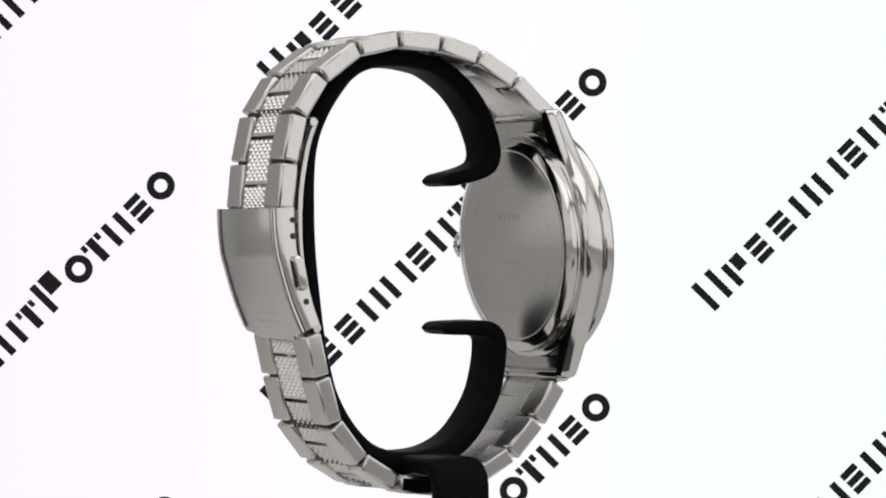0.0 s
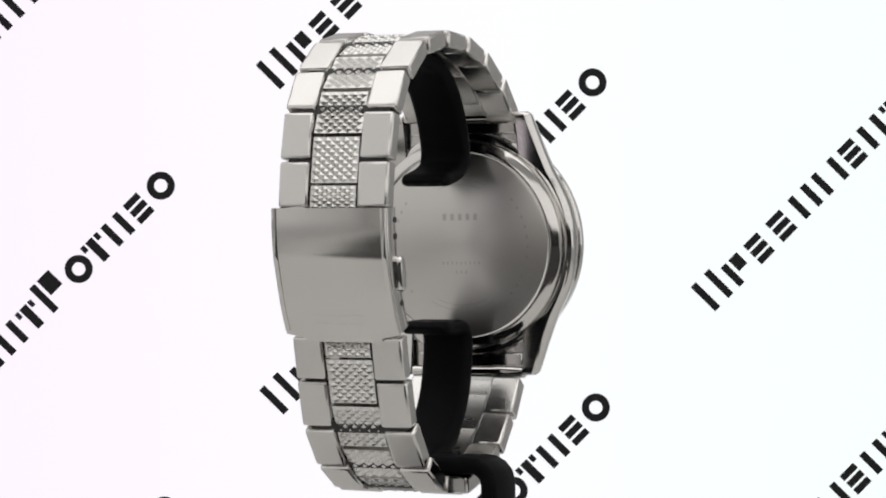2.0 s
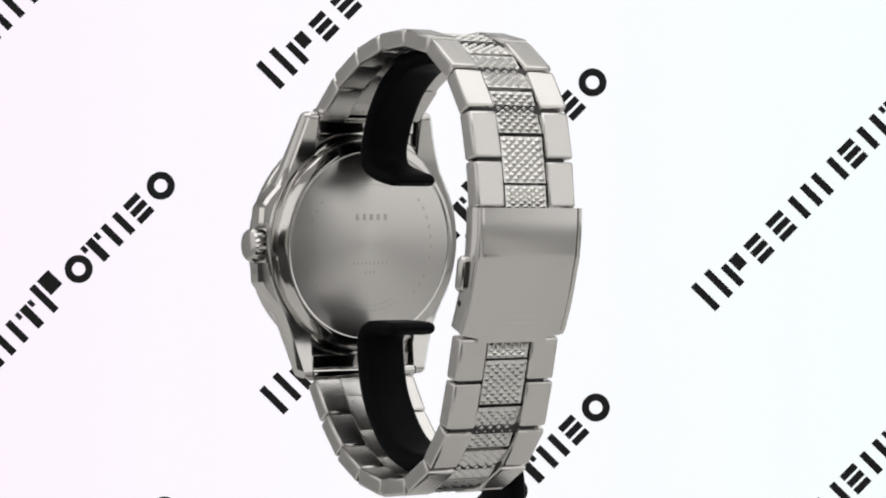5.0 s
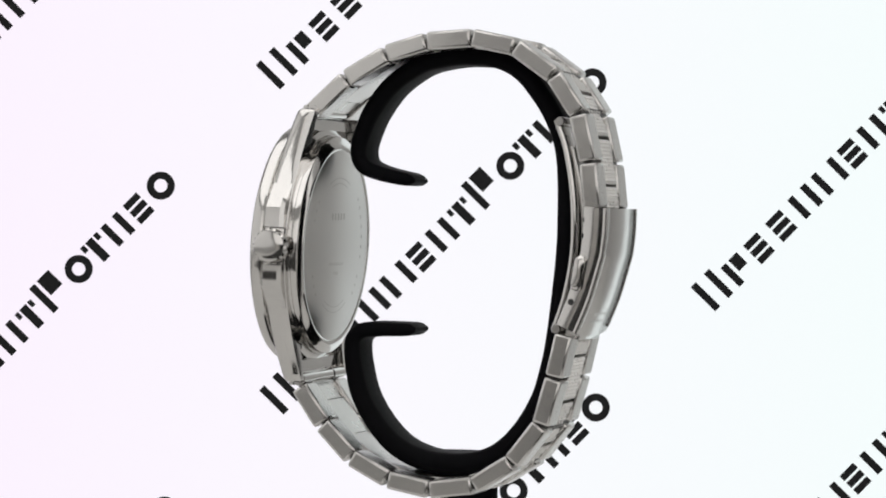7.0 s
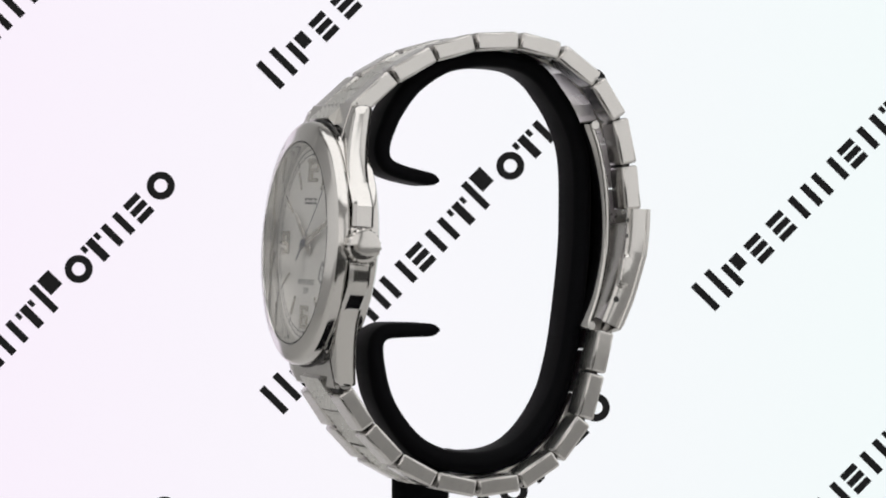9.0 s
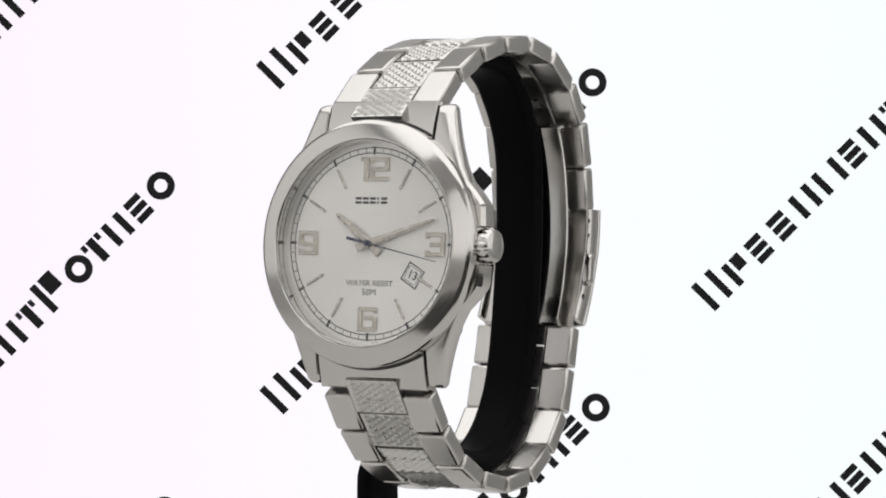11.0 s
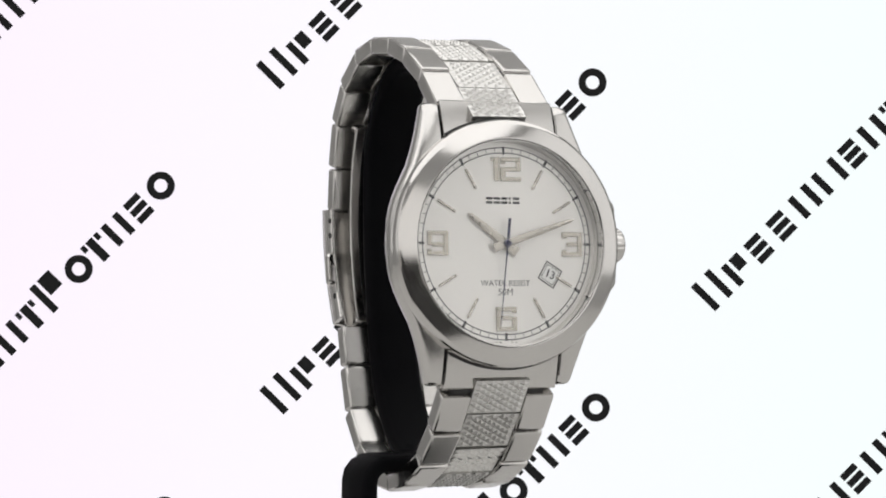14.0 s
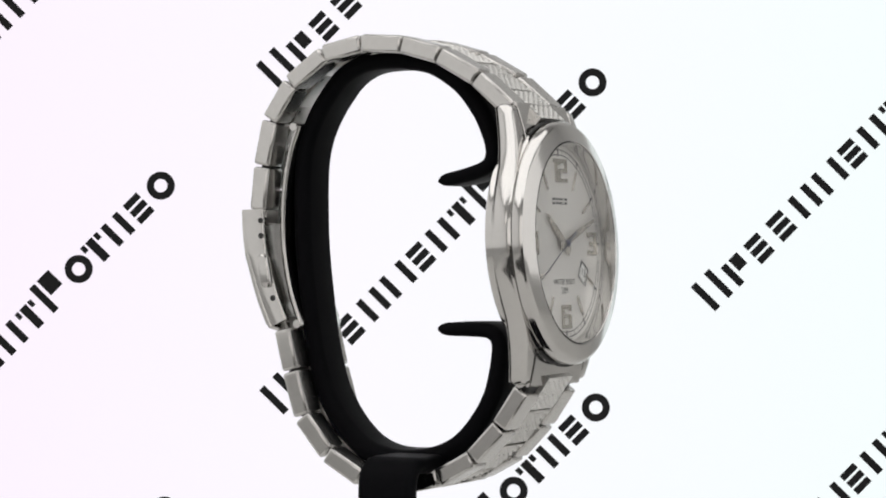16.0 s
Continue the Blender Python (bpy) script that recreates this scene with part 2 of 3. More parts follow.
def backdrop_print():
    """Slanting rows of plain black marks, each row the size of the shop sign's lettering."""
    k = (BACK_Y + DIST) / F * 1000          # millimetres on the sheet per picture unit
    big, small, st = 61, 47, 13
    # offset along the row, height, width, kind of mark
    marks = [(23, big, 46, "pair"), (81, small, 40, "block"), (134, small, 34, "bars"), (190, small, 36, "bars"), (251, small, 44, "pair"),
             (313, small, 52, "pair"), (369, small, 34, "bars"), (424, small, 44, "pair"), (477, small, 40, "stem"), (532, big, 48, "block"),
             (595, small, 50, "ring"), (643, small, 42, "stem"), (694, small, 42, "pair"), (746, small, 34, "bars"), (802, small, 46, "ring")]

    def bar(bm, u0, u1, v0, v1):
        box(bm, u0, u1, -0.35, 0.0, v0, v1)

    def annulus(bm, cu, cv, ro, ri, a0, a1, n=28):
        full = a1 - a0 >= 359
        m = n if full else n + 1
        pts = [radians(a0 + (a1 - a0) * i / n) for i in range(m)]
        v = [[bm.verts.new((cu + r * math.cos(a), y, cv + r * math.sin(a))) for r, y in ((ro, -0.35), (ri, -0.35), (ri, 0.0), (ro, 0.0))] for a in pts]
        for i in range(m if full else m - 1):
            a, b = v[i], v[(i + 1) % m]
            for q in range(4):
                bm.faces.new((a[q], a[(q + 1) % 4], b[(q + 1) % 4], b[q]))
        if not full:
            bm.faces.new(v[0])
            bm.faces.new(v[-1][::-1])

    meshes = {}
    for s, h, w, kind in marks:
        key = (kind, h, w)
        if key in meshes:
            continue
        bm = bmesh.new()
        H, W, S = h * k, w * k, st * k
        if kind == "pair":
            bar(bm, -W / 2, -W / 2 + S, 0, H)
            bar(bm, W / 2 - S, W / 2, 0, H)
        elif kind == "bars":
            for v0 in (0, H / 2 - S / 2, H - S):
                bar(bm, -W / 2, W / 2, v0, v0 + S * 0.95)
        elif kind == "block":
            bar(bm, -W / 2, -W / 2 + S, 0, H)
            bar(bm, -W / 2 + S * 1.5, W / 2, H * 0.42, H)
        elif kind == "stem":
            bar(bm, -S * 0.6, S * 0.6, 0, H)
            bar(bm, -W / 2, -S * 0.9, H - S, H)
            bar(bm, S * 0.9, W / 2, H - S, H)
        else:
            annulus(bm, 0, H / 2, H * 0.53, H * 0.53 - S, 0, 360)
        meshes[key] = link_mesh("mark", bm, PRINT, 30)
    # rows of marks: start of each row as offsets from the middle of the sheet's picture
    for col in range(-1, 3):
        for row in range(-2, 3):
            px, py = 502 + 763.5 * col + 6 * row, 734 - 182.5 * col + 575 * row
            for s, h, w, kind in marks:
                x, y = px + s * math.cos(radians(45.4)), py - s * math.sin(radians(45.4))
                if not (-60 < x < 1628 and -60 < y < 942):
                    continue
                ob = part("mark", meshes[(kind, h, w)], PRINT, backdrop)
                drop = (BACK_Y + DIST) * math.tan(radians(PITCH))
                ob.matrix_basis = Matrix.Translation(((x - 784) * k * 0.001, BACK_Y - 0.0004, Z0 - (y - 441) * k * 0.001 - drop)) @ pose(0, 0, 0, 0, -45.4, 0)


# ---- the watch ----
BASE = 48.6                                    # the watch's lowest point under the optical axis
watch = tagged(new("wristwatch"), "steel wristwatch with silver dial and knurled three-row bracelet", "watch")
stand = tagged(new("watch_stand"), "black plastic cuff stand that carries the watch", "watch stand")


SIDE = radians(275.66)                         # turn of the watch in its edge-on view


def side(points, across=14.3):
    """Edge-on view to (depth, height) in millimetres, for points that far across the watch."""
    out = []
    c, sn = math.cos(SIDE), math.sin(SIDE)
    for x, y in points:
        q = (x - 784) / F
        by = (AXIS_X * 1000 + across * c - q * (DIST * 1000 + across * sn)) / (q * c + sn)
        d = DIST * 1000 + across * sn + by * c
        out.append((by, d * ((441 - y) / F - math.tan(radians(PITCH))) + BASE))
    return out


def skew(y):
    """The bracelet sits a little askew on its cuff."""
    return 2.0 + 2.2 * (y + 18) / 52


CASE = mm(2.09, -24.23, -2.28 + BASE) @ pose(0, 0, 0, 0, 0.63, 0) @ pose(0, 0, 0, 90 - 3.44, 0, 0)   # dial plane
BODY = CASE @ mm(0, 0, -1.65)


def lug_top(v):
    """Height of the lugs and end links over the middle of the case, falling towards the bracelet."""
    return 1.55 - 2.1 * max(0.0, (v - 11) / 12.5) ** 1.7


def case_parts():
    # middle of the case with its four lugs
    bm = bmesh.new()
    ring_shape(bm, [(0, -3.1), (19.95, -3.1), (20.0, -2.5), (20.5, -2.45), (21.1, -2.15), (21.35, -1.6), (21.4, 0.9), (21.2, 1.4), (20.8, 1.6), (17.98, 1.6), (17.98, 0.9), (0, 0.9)], 128)
    part("case", bm, POLISHED, watch, "polished steel middle case", BODY, 30)
    for su in (-1, 1):
        for sv in (-1, 1):
            bm = bmesh.new()
            secs = []
            for v, outer in ((2.0, 21.3), (4.0, 21.15), (6.0, 20.75), (8.0, 20.1), (10.0, 19.2), (11.5, 18.45), (13.5, 17.4), (16.0, 16.45), (18.5, 15.6), (21.0, 14.85), (22.8, 14.35), (23.8, 14.1), (24.25, 13.85), (24.5, 13.3)):
                inner = max(11.2, math.sqrt(max(0.0, 17.9 ** 2 - v * v)))
                top, bot = lug_top(v), -2.45 - 1.6 * max(0.0, (v - 13) / 11.5) ** 1.5
                if v > 23.7:
                    top, bot = top - 1.1 * (v - 23.7) ** 2, bot + 0.9 * (v - 23.7) ** 2
                loop = [(inner, bot + 0.15), (inner + 0.2, bot), (outer - 0.95, bot), (outer - 0.12, bot + 0.75), (outer, bot + 1.0), (outer, top - 1.25), (outer - 0.1, top - 0.8), (outer - 0.36, top - 0.4),
                        (outer - 0.78, top - 0.13), (outer - 1.3, top), (inner + 0.25, top), (inner, top - 0.25)]
                secs.append([(su * u, sv * v, w) for u, w in loop])
            loft(bm, secs)
            me = link_mesh("lug", bm, BRUSHED_CASE, 32, POLISHED, lambda n: n.z < -0.3)
            part("lug", me, POLISHED, watch, "satin steel lug with polished underside", BODY)
    # guards on both sides of the crown
    for sv in (-1, 1):
        bm = bmesh.new()
        secs = []
        for v, out in ((3.2, 22.0), (3.35, 22.45), (6.6, 22.25), (7.2, 22.0), (8.8, 20.75), (9.3, 20.3), (11.3, 18.3)):
            secs.append([(17.0, sv * v, -2.3), (out - 0.7, sv * v, -2.3), (out, sv * v, -1.7), (out, sv * v, 0.9), (out - 0.7, sv * v, 1.5), (17.0, sv * v, 1.5)])
        loft(bm, secs)
        part("crown_guard", bm, POLISHED, watch, "", BODY, 22)

    bm = bmesh.new()
    ring_shape(bm, [(18.0, 1.45), (21.1, 1.55), (21.45, 1.75), (21.6, 2.1), (21.6, 2.9), (21.52, 3.3), (21.32, 3.68), (21.0, 3.94), (20.65, 4.12), (18.6, 4.55), (18.35, 4.66), (18.12, 4.7), (18.02, 4.6), (18.0, 1.45)], 192)
    part("bezel", bm, BEZEL, watch, "polished sloping steel bezel", BODY, 16)

    bm = bmesh.new()
    ring_shape(bm, [(17.97, 4.33), (17.75, 4.33), (17.6, 1.7), (17.9, 1.7)], 128)
    part("inner_ring", bm, POLISHED, watch, "mirror-bright upright ring round the dial", BODY)

    bm = bmesh.new()
    ring_shape(bm, [(0, 4.35), (17.97, 4.35), (17.97, 4.6), (17.85, 4.68), (0, 4.68)], 96)
    g = part("crystal", bm, GLASS, watch, "clear flat mineral glass", BODY, 20)
    g.visible_shadow = False

    bm = bmesh.new()
    ring_shape(bm, [(17.3, -4.72), (17.6, -4.86), (18.1, -4.84), (18.5, -4.6), (19.3, -4.35), (19.65, -4.1), (19.75, -3.7), (19.75, -2.9), (17.3, -2.9)], 128)
    part("back_ring", bm, POLISHED, watch, "polished stepped ring round the case back", BODY)
    bm = bmesh.new()
    ring_shape(bm, [(0, -4.8), (16.9, -4.8), (17.3, -4.7), (17.4, -4.4)], 128)
    back = part("case_back", bm, TURNED, watch, "circular-brushed steel case back with engraved marks", BODY)
    for mid, half, r in ((90, 26, 12.2), (90, 22, 11.2), (270, 30, 12.2), (270, 27, 11.2)):
        bm = bmesh.new()
        arc_band(bm, r, r + 0.13, mid - half, mid + half, -4.815, -4.78)
        part("engraved_arc", bm, ENGRAVED, back, "", None, 0)
    bm = bmesh.new()
    box(bm, -0.2, 0.2, -0.3, 0.3, -4.82, -4.78, 0.015, 1)
    dash = link_mesh("engraved_mark", bm, ENGRAVED, 0)
    for k in range(40):
        if k % 9 != 4 and abs(math.cos(radians(20 + k * 8.1))) > 0.72:
            part("engraved_mark", dash, ENGRAVED, back, "", Matrix.Rotation(radians(20 + k * 8.1), 4, "Z") @ mm(13.4, 0, 0))
    for v, n, h in ((5.2, 5, 1.2), (-3.4, 9, 0.55), (-5.1, 3, 0.6)):
        bm = bmesh.new()
        box(bm, -0.3 * h, 0.3 * h, -h / 2, h / 2, -4.815, -4.78, 0.012, 1)
        dash = link_mesh("engraved_mark", bm, ENGRAVED, 0)
        for i in range(n):
            part("engraved_mark", dash, ENGRAVED, back, "", mm((i - (n - 1) / 2) * (h + 0.35), v, 0))
    for sv in (-1, 1):
        bm = bmesh.new()
        ring_shape(bm, [(0, -11.1), (1.2, -11.1), (1.2, -5.4), (1.05, -5.3), (1.05, 5.3), (1.2, 5.4), (1.2, 11.1), (0, 11.1)], 24)
        part("spring_bar", bm, POLISHED, watch, "", BODY @ mm(0, sv * 23.9, -2.75) @ pose(0, 0, 0, 0, 90, 0))

    # crown with flutes
    bm = bmesh.new()
    n = 72
    secs = []
    for u, r0 in ((20.0, 1.5), (21.4, 1.5), (21.45, 2.7), (21.7, 3.0), (23.2, 3.0), (23.65, 2.75), (23.8, 2.3), (23.9, 1.2)):
        loop = []
        for k in range(n):
            a = 2 * math.pi * k / n
            r = r0 + (0.1 * (1 if math.sin(a * 18) > 0 else -1) if 21.7 < u < 23.5 else 0)
            loop.append((u, r * math.cos(a), -0.45 + r * math.sin(a)))
        secs.append(loop)
    loft(bm, secs)
    part("crown", bm, POLISHED, watch, "fluted polished steel crown", BODY, 25)

    # plates between the lugs
    for sv in (-1, 1):
        bm = bmesh.new()
        secs = []
        for v in (17.8, 19.5, 21.0, 22.3, 23.5, 24.3, 24.9, 25.1):
            top = lug_top(v) + 0.05 - (0.35 if v > 25 else 0.0)
            secs.append([(-10.83, sv * v, -1.7), (10.83, sv * v, -1.7), (10.83, sv * v, top - 0.15), (10.75, sv * v, top), (-10.75, sv * v, top), (-10.83, sv * v, top - 0.15)])
        loft(bm, secs)
        part("end_link", bm, BRUSHED_CASE, watch, "satin steel end link between the lugs", BODY, 25)
        # raised dark arc that paints the shade of the joint along the bezel
        bm = bmesh.new()
        arc_band(bm, 21.5, 21.95, 90 * sv - 29.5, 90 * sv + 29.5, 1.0, 1.42)
        part("end_link_shade_band", bm, SHADOW_GAP, watch, "dark band painting the shaded joint of bezel and end link", BODY, 0)
        # thin dark slab added so the gap beside the lugs looks shaded
        bm = bmesh.new()
        box(bm, -11.14, 11.14, min(sv * 18.2, sv * 24.2), max(sv * 18.2, sv * 24.2), -1.2, -0.95)
        part("end_link_gap_shade", bm, SHADOW_GAP, watch, "dark slab painting the shade in the gap round the end link", BODY, 0)
        bm = bmesh.new()
        box(bm, -10.7, 10.7, min(sv * 20.4, sv * 24.4), max(sv * 20.4, sv * 24.4), -2.3, -1.25, 0.3, 2)
        part("end_link_block", bm, POLISHED, watch, "polished underside of the end link", BODY, 20)


def text_mesh(body, size, depth, weight=0.0):
    """Text in Blender's own font, centred, as a mesh in metres."""
    cu = bpy.data.curves.new("text", "FONT")
    cu.body, cu.size, cu.extrude, cu.offset = body, size * 0.001, depth * 0.001, weight * 0.001
    cu.align_x, cu.align_y = "CENTER", "CENTER"
    cu.resolution_u = 4
    ob = bpy.data.objects.new("text", cu)
    scene.collection.objects.link(ob)
    me = bpy.data.meshes.new_from_object(ob.evaluated_get(bpy.context.evaluated_depsgraph_get()))
    bpy.data.objects.remove(ob)
    return me


def clock(a):
    """Turn that brings a thing at twelve to the clock angle a."""
    return Matrix.Rotation(-radians(a), 4, "Z")


def arc_band(bm, r0, r1, a0, a1, z0, z1, n=24):
    """A flat band along an arc, angles counterclockwise from the right."""
    secs = []
    for k in range(n + 1):
        a = radians(a0 + (a1 - a0) * k / n)
        c, s = math.cos(a), math.sin(a)
        secs.append([(r0 * c, r0 * s, z0), (r1 * c, r1 * s, z0), (r1 * c, r1 * s, z1), (r0 * c, r0 * s, z1)])
    return loft(bm, secs)


def digit(bm, ch, cx, w, h, s, z0, z1):
    """A broad sporty numeral with square shoulders."""
    def b(x0, x1, y0, y1):
        box(bm, cx + x0 * w / 2, cx + x1 * w / 2, y0 * h / 2, y1 * h / 2, z0, z1, 0.06, 1)
    tx, ty = 2 * s / w, 2 * s / h * 0.8
    if ch == "1":
        b(-0.1, -0.1 + tx * 1.1, -1, 1), b(-0.75, -0.1, 0.68, 1)
    if ch == "2":
        b(-1, 1, 1 - ty, 1), b(1 - tx, 1, -ty / 2, 1 - ty), b(-1, 1 - tx, -ty / 2, ty / 2), b(-1, -1 + tx, -1 + ty, -ty / 2), b(-1, 1, -1, -1 + ty)
        b(-1, -1 + tx, 0.45, 1 - ty)
    if ch == "3":
        b(-1, 1, 1 - ty, 1), b(1 - tx, 1, -1 + ty, 1 - ty), b(-0.55, 1 - tx, -ty / 2, ty / 2), b(-1, 1, -1, -1 + ty)
        b(-1, -1 + tx, 0.5, 1 - ty), b(-1, -1 + tx, -1 + ty, -0.5)
    if ch in "69":
        f = 1 if ch == "6" else -1
        def g(x0, x1, y0, y1):
            b(min(x0 * f, x1 * f), max(x0 * f, x1 * f), min(y0 * f, y1 * f), max(y0 * f, y1 * f))
        g(-1, 1, 1 - ty, 1), g(-1, -1 + tx, -1 + ty, 1 - ty), g(-1, 1, -1, -1 + ty), g(1 - tx, 1, -1 + ty, ty / 2), g(-1 + tx, 1 - tx, -ty / 2 + 0.1, ty / 2 + 0.1)
        g(1 - tx, 1, 0.5, 1 - ty)


def dial_parts():
    bm = bmesh.new()
    ring_shape(bm, [(0.0, 0.0), (17.6, 0.0), (17.6, -0.5), (0.0, -0.5)], 128)
    dial = part("dial", bm, DIAL, watch, "silver sunburst dial with raised numerals", CASE)
    # minute track
    for r in (15.8, 16.72):
        bm = bmesh.new()
        ring_shape(bm, [(r - 0.09, 0.004), (r + 0.09, 0.004), (r + 0.09, 0.012), (r - 0.09, 0.012), (r - 0.09, 0.004)], 128)
        part("minute_track", bm, INK, dial)
    bm = bmesh.new()
    box(bm, -0.06, 0.06, 15.83, 16.68, 0.004, 0.014)
    tick = link_mesh("minute_tick", bm, INK, 0)
    bm = bmesh.new()
    box(bm, -0.24, 0.24, 15.5, 16.9, 0.004, 0.03)
    hour = link_mesh("hour_tick", bm, INK, 0)
    bm = bmesh.new()
    box(bm, -0.24, 0.24, 10.9, 14.9, 0.0, 0.32, 0.12, 1)
    baton = link_mesh("hour_marker", bm, HAND_STEEL, 0)
    for k in range(60):
        if k % 5:
            part("minute_tick", tick, INK, dial, "", clock(6 * k))
        else:
            part("hour_tick", hour, INK, dial, "", clock(6 * k))
            if k // 5 in (1, 2, 4, 5, 7, 8, 10, 11):
                part("hour_marker", baton, HAND_STEEL, dial, "slim raised steel baton" if k == 5 else "", clock(6 * k) if k // 5 != 4 else clock(6 * k) @ mm(0, 1.75, 0) @ Matrix.Diagonal((1, 0.88, 1, 1)))
    for chars, x, y in (("12", 0.15, 12.95), ("3", 13.15, 0.0), ("6", 0.0, -13.1), ("9", -12.95, 0.0)):
        bm = bmesh.new()
        if chars == "12":
            digit(bm, "1", -2.0, 1.9, 4.2, 0.92, 0.0, 0.3)
            digit(bm, "2", 1.15, 3.9, 4.2, 0.92, 0.0, 0.3)
        else:
            digit(bm, chars, 0, 4.0, 4.2, 0.92, 0.0, 0.3)
        part("numeral", bm, LUME, dial, "raised mirror-flat pale steel numeral", mm(x, y, 0), 0)
    # maker's mark as plain bars
    for x, w in ((-2.9, 1.25), (-1.4, 1.25), (0.05, 1.2), (1.1, 0.35), (2.35, 1.3)):
        for y0, y1 in ((-0.58, -0.14), (0.14, 0.58)):
            bm = bmesh.new()
            box(bm, x - w / 2, x + w / 2, y0, y1, 0.004, 0.03)
            part("brand_bar", bm, INK, dial, "", mm(0.0, 7.5, 0), 0)
    for body, size, y in (("WATER RESIST", 1.40, -6.9), ("50M", 1.62, -8.45)):
        me = text_mesh(body, size, 0.01)
        me.materials.append(INK)
        ob = part("dial_text", me, INK, dial, "small dark printed words", mm(0.0, y, 0.02) @ Matrix.Diagonal((1.04, 1, 1, 1)))
    for x in (-1.9, -1.2, 1.2, 1.9):
        bm = bmesh.new()
        box(bm, x - 0.28, x + 0.28, -0.12, 0.12, 0.004, 0.02)
        part("dial_text_bar", bm, NUMERAL_RIM, dial, "", mm(0, -17.1, 0), 0)
    # date window, turned with its place at half past four
    D = mm(8.75, -5.35, 0) @ pose(0, 0, 0, 0, 0, -31)
    bm = bmesh.new()
    box(bm, -1.45, 1.45, -1.45, 1.45, 0.004, 0.02)
    part("date_card", bm, CARD, dial, "white date card", D, 0)
    for r, w in ((1.80, 0.22), (1.36, 0.09)):
        bm = bmesh.new()
        for x0, x1, y0, y1 in ((-r, r, r - w, r), (-r, r, -r, -r + w), (-r, -r + w, -r + w, r - w), (r - w, r, -r + w, r - w)):
            box(bm, x0, x1, y0, y1, 0.004, 0.05)
        part("date_frame", bm, INK, dial, "dark double frame", D, 0)
    me = text_mesh("13", 2.05, 0.01, 0.03)
    me.materials.append(INK)
    part("date_number", me, INK, dial, "", D @ mm(0, 0, 0.03) @ pose(0, 0, 0, 0, 0, 9))

    def leaf(name, length, tail, w, z, mat, label, angle):
        bm = bmesh.new()
        secs = []
        for y, hw in ((-tail, w * 0.62), (0.0, w * 0.5), (length * 0.5, w * 0.42), (length * 0.93, w * 0.26), (length, 0.05)):
            secs.append([(-hw, y, z), (-hw * 0.9, y, z + 0.1), (0, y, z + 0.2), (hw * 0.9, y, z + 0.1), (hw, y, z), (0, y, z - 0.06)])
        loft(bm, secs)
        bmesh.ops.transform(bm, matrix=Matrix.Rotation(-radians(angle), 4, "Z"), verts=bm.verts[:])
        part(name, bm, mat, watch, label, CASE, 20)

    leaf("hour_hand", 8.8, 2.6, 1.6, 0.45, HAND_STEEL, "pale steel hour hand", 306)
    leaf("minute_hand", 14.0, 2.6, 1.3, 0.8, HAND_STEEL, "pale steel minute hand", 72.0)
    bm = bmesh.new()
    loft(bm, [[(-hw, y, 1.15), (hw, y, 1.15), (hw, y, 1.24), (-hw, y, 1.24)] for y, hw in ((-4.4, 0.26), (-1.4, 0.24), (-0.4, 0.13), (6, 0.10), (14.3, 0.06))])
    ring_shape(bm, [(0, 0.3), (0.62, 0.3), (0.62, 1.4), (0.4, 1.55), (0, 1.55)], 32)
    return part("second_hand", bm, BLUE_STEEL, watch, "thin dark blue second hand", CASE @ clock(0), 30)


def link_meshes():
    # outer link: local x across, y along, z outward
    bm = bmesh.new()
    box(bm, -2.85, 2.85, -4.02, 4.02, -1.6, 1.6, 0.5, 2)
    outer = link_mesh("outer_link", bm, BRUSHED_V, 20, POLISHED, lambda n: abs(n.x) > 0.95)
    # middle link with a knurled face of small pyramids
    bm = bmesh.new()
    nx, ny, hx, hy = 10, 12, 4.75, 4.0
    grid = []
    for j in range(ny + 1):
        row = []
        for i in range(nx + 1):
            x, y = -hx + 2 * hx * i / nx, -hy + 2 * hy * j / ny
            rimmed = i in (0, nx) or j in (0, ny)
            row.append(bm.verts.new((x, y, 1.22 if rimmed or (i + j) % 2 else 1.62)))
        grid.append(row)
    for j in range(ny):
        for i in range(nx):
            a, b, c, d = grid[j][i], grid[j][i + 1], grid[j + 1][i + 1], grid[j + 1][i]
            if (i + j) % 2:
                bm.faces.new((a, b, c)), bm.faces.new((a, c, d))
            else:
                bm.faces.new((a, b, d)), bm.faces.new((b, c, d))
    rim = [grid[0][i] for i in range(nx + 1)] + [grid[j][nx] for j in range(1, ny + 1)] + [grid[ny][i] for i in range(nx - 1, -1, -1)] + [grid[j][0] for j in range(ny - 1, 0, -1)]
    low = [bm.verts.new((v.co.x, v.co.y, -1.15)) for v in rim]
    for k in range(len(rim)):
        j = (k + 1) % len(rim)
        bm.faces.new((rim[k], low[k], low[j], rim[j]))
    bm.faces.new(low)
    middle = link_mesh("middle_link", bm, KNURLED, 0)
    # plain pin block that closes the gap under two links, coloured dark as the shade there
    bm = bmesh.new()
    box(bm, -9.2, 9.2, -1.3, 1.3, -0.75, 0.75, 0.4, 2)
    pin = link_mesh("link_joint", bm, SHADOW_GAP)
    return outer, middle, pin


TOP_CHAIN = side([(590, 195), (657, 136), (733, 94), (809, 73), (893, 69), (972, 87), (1042, 139), (1085, 206), (1103, 290), (1111, 372)])
LOW_CHAIN = side([(566, 690), (611, 757), (666, 815), (735, 852), (813, 868), (895, 858), (965, 815), (1018, 748), (1042, 665), (1060, 588)])


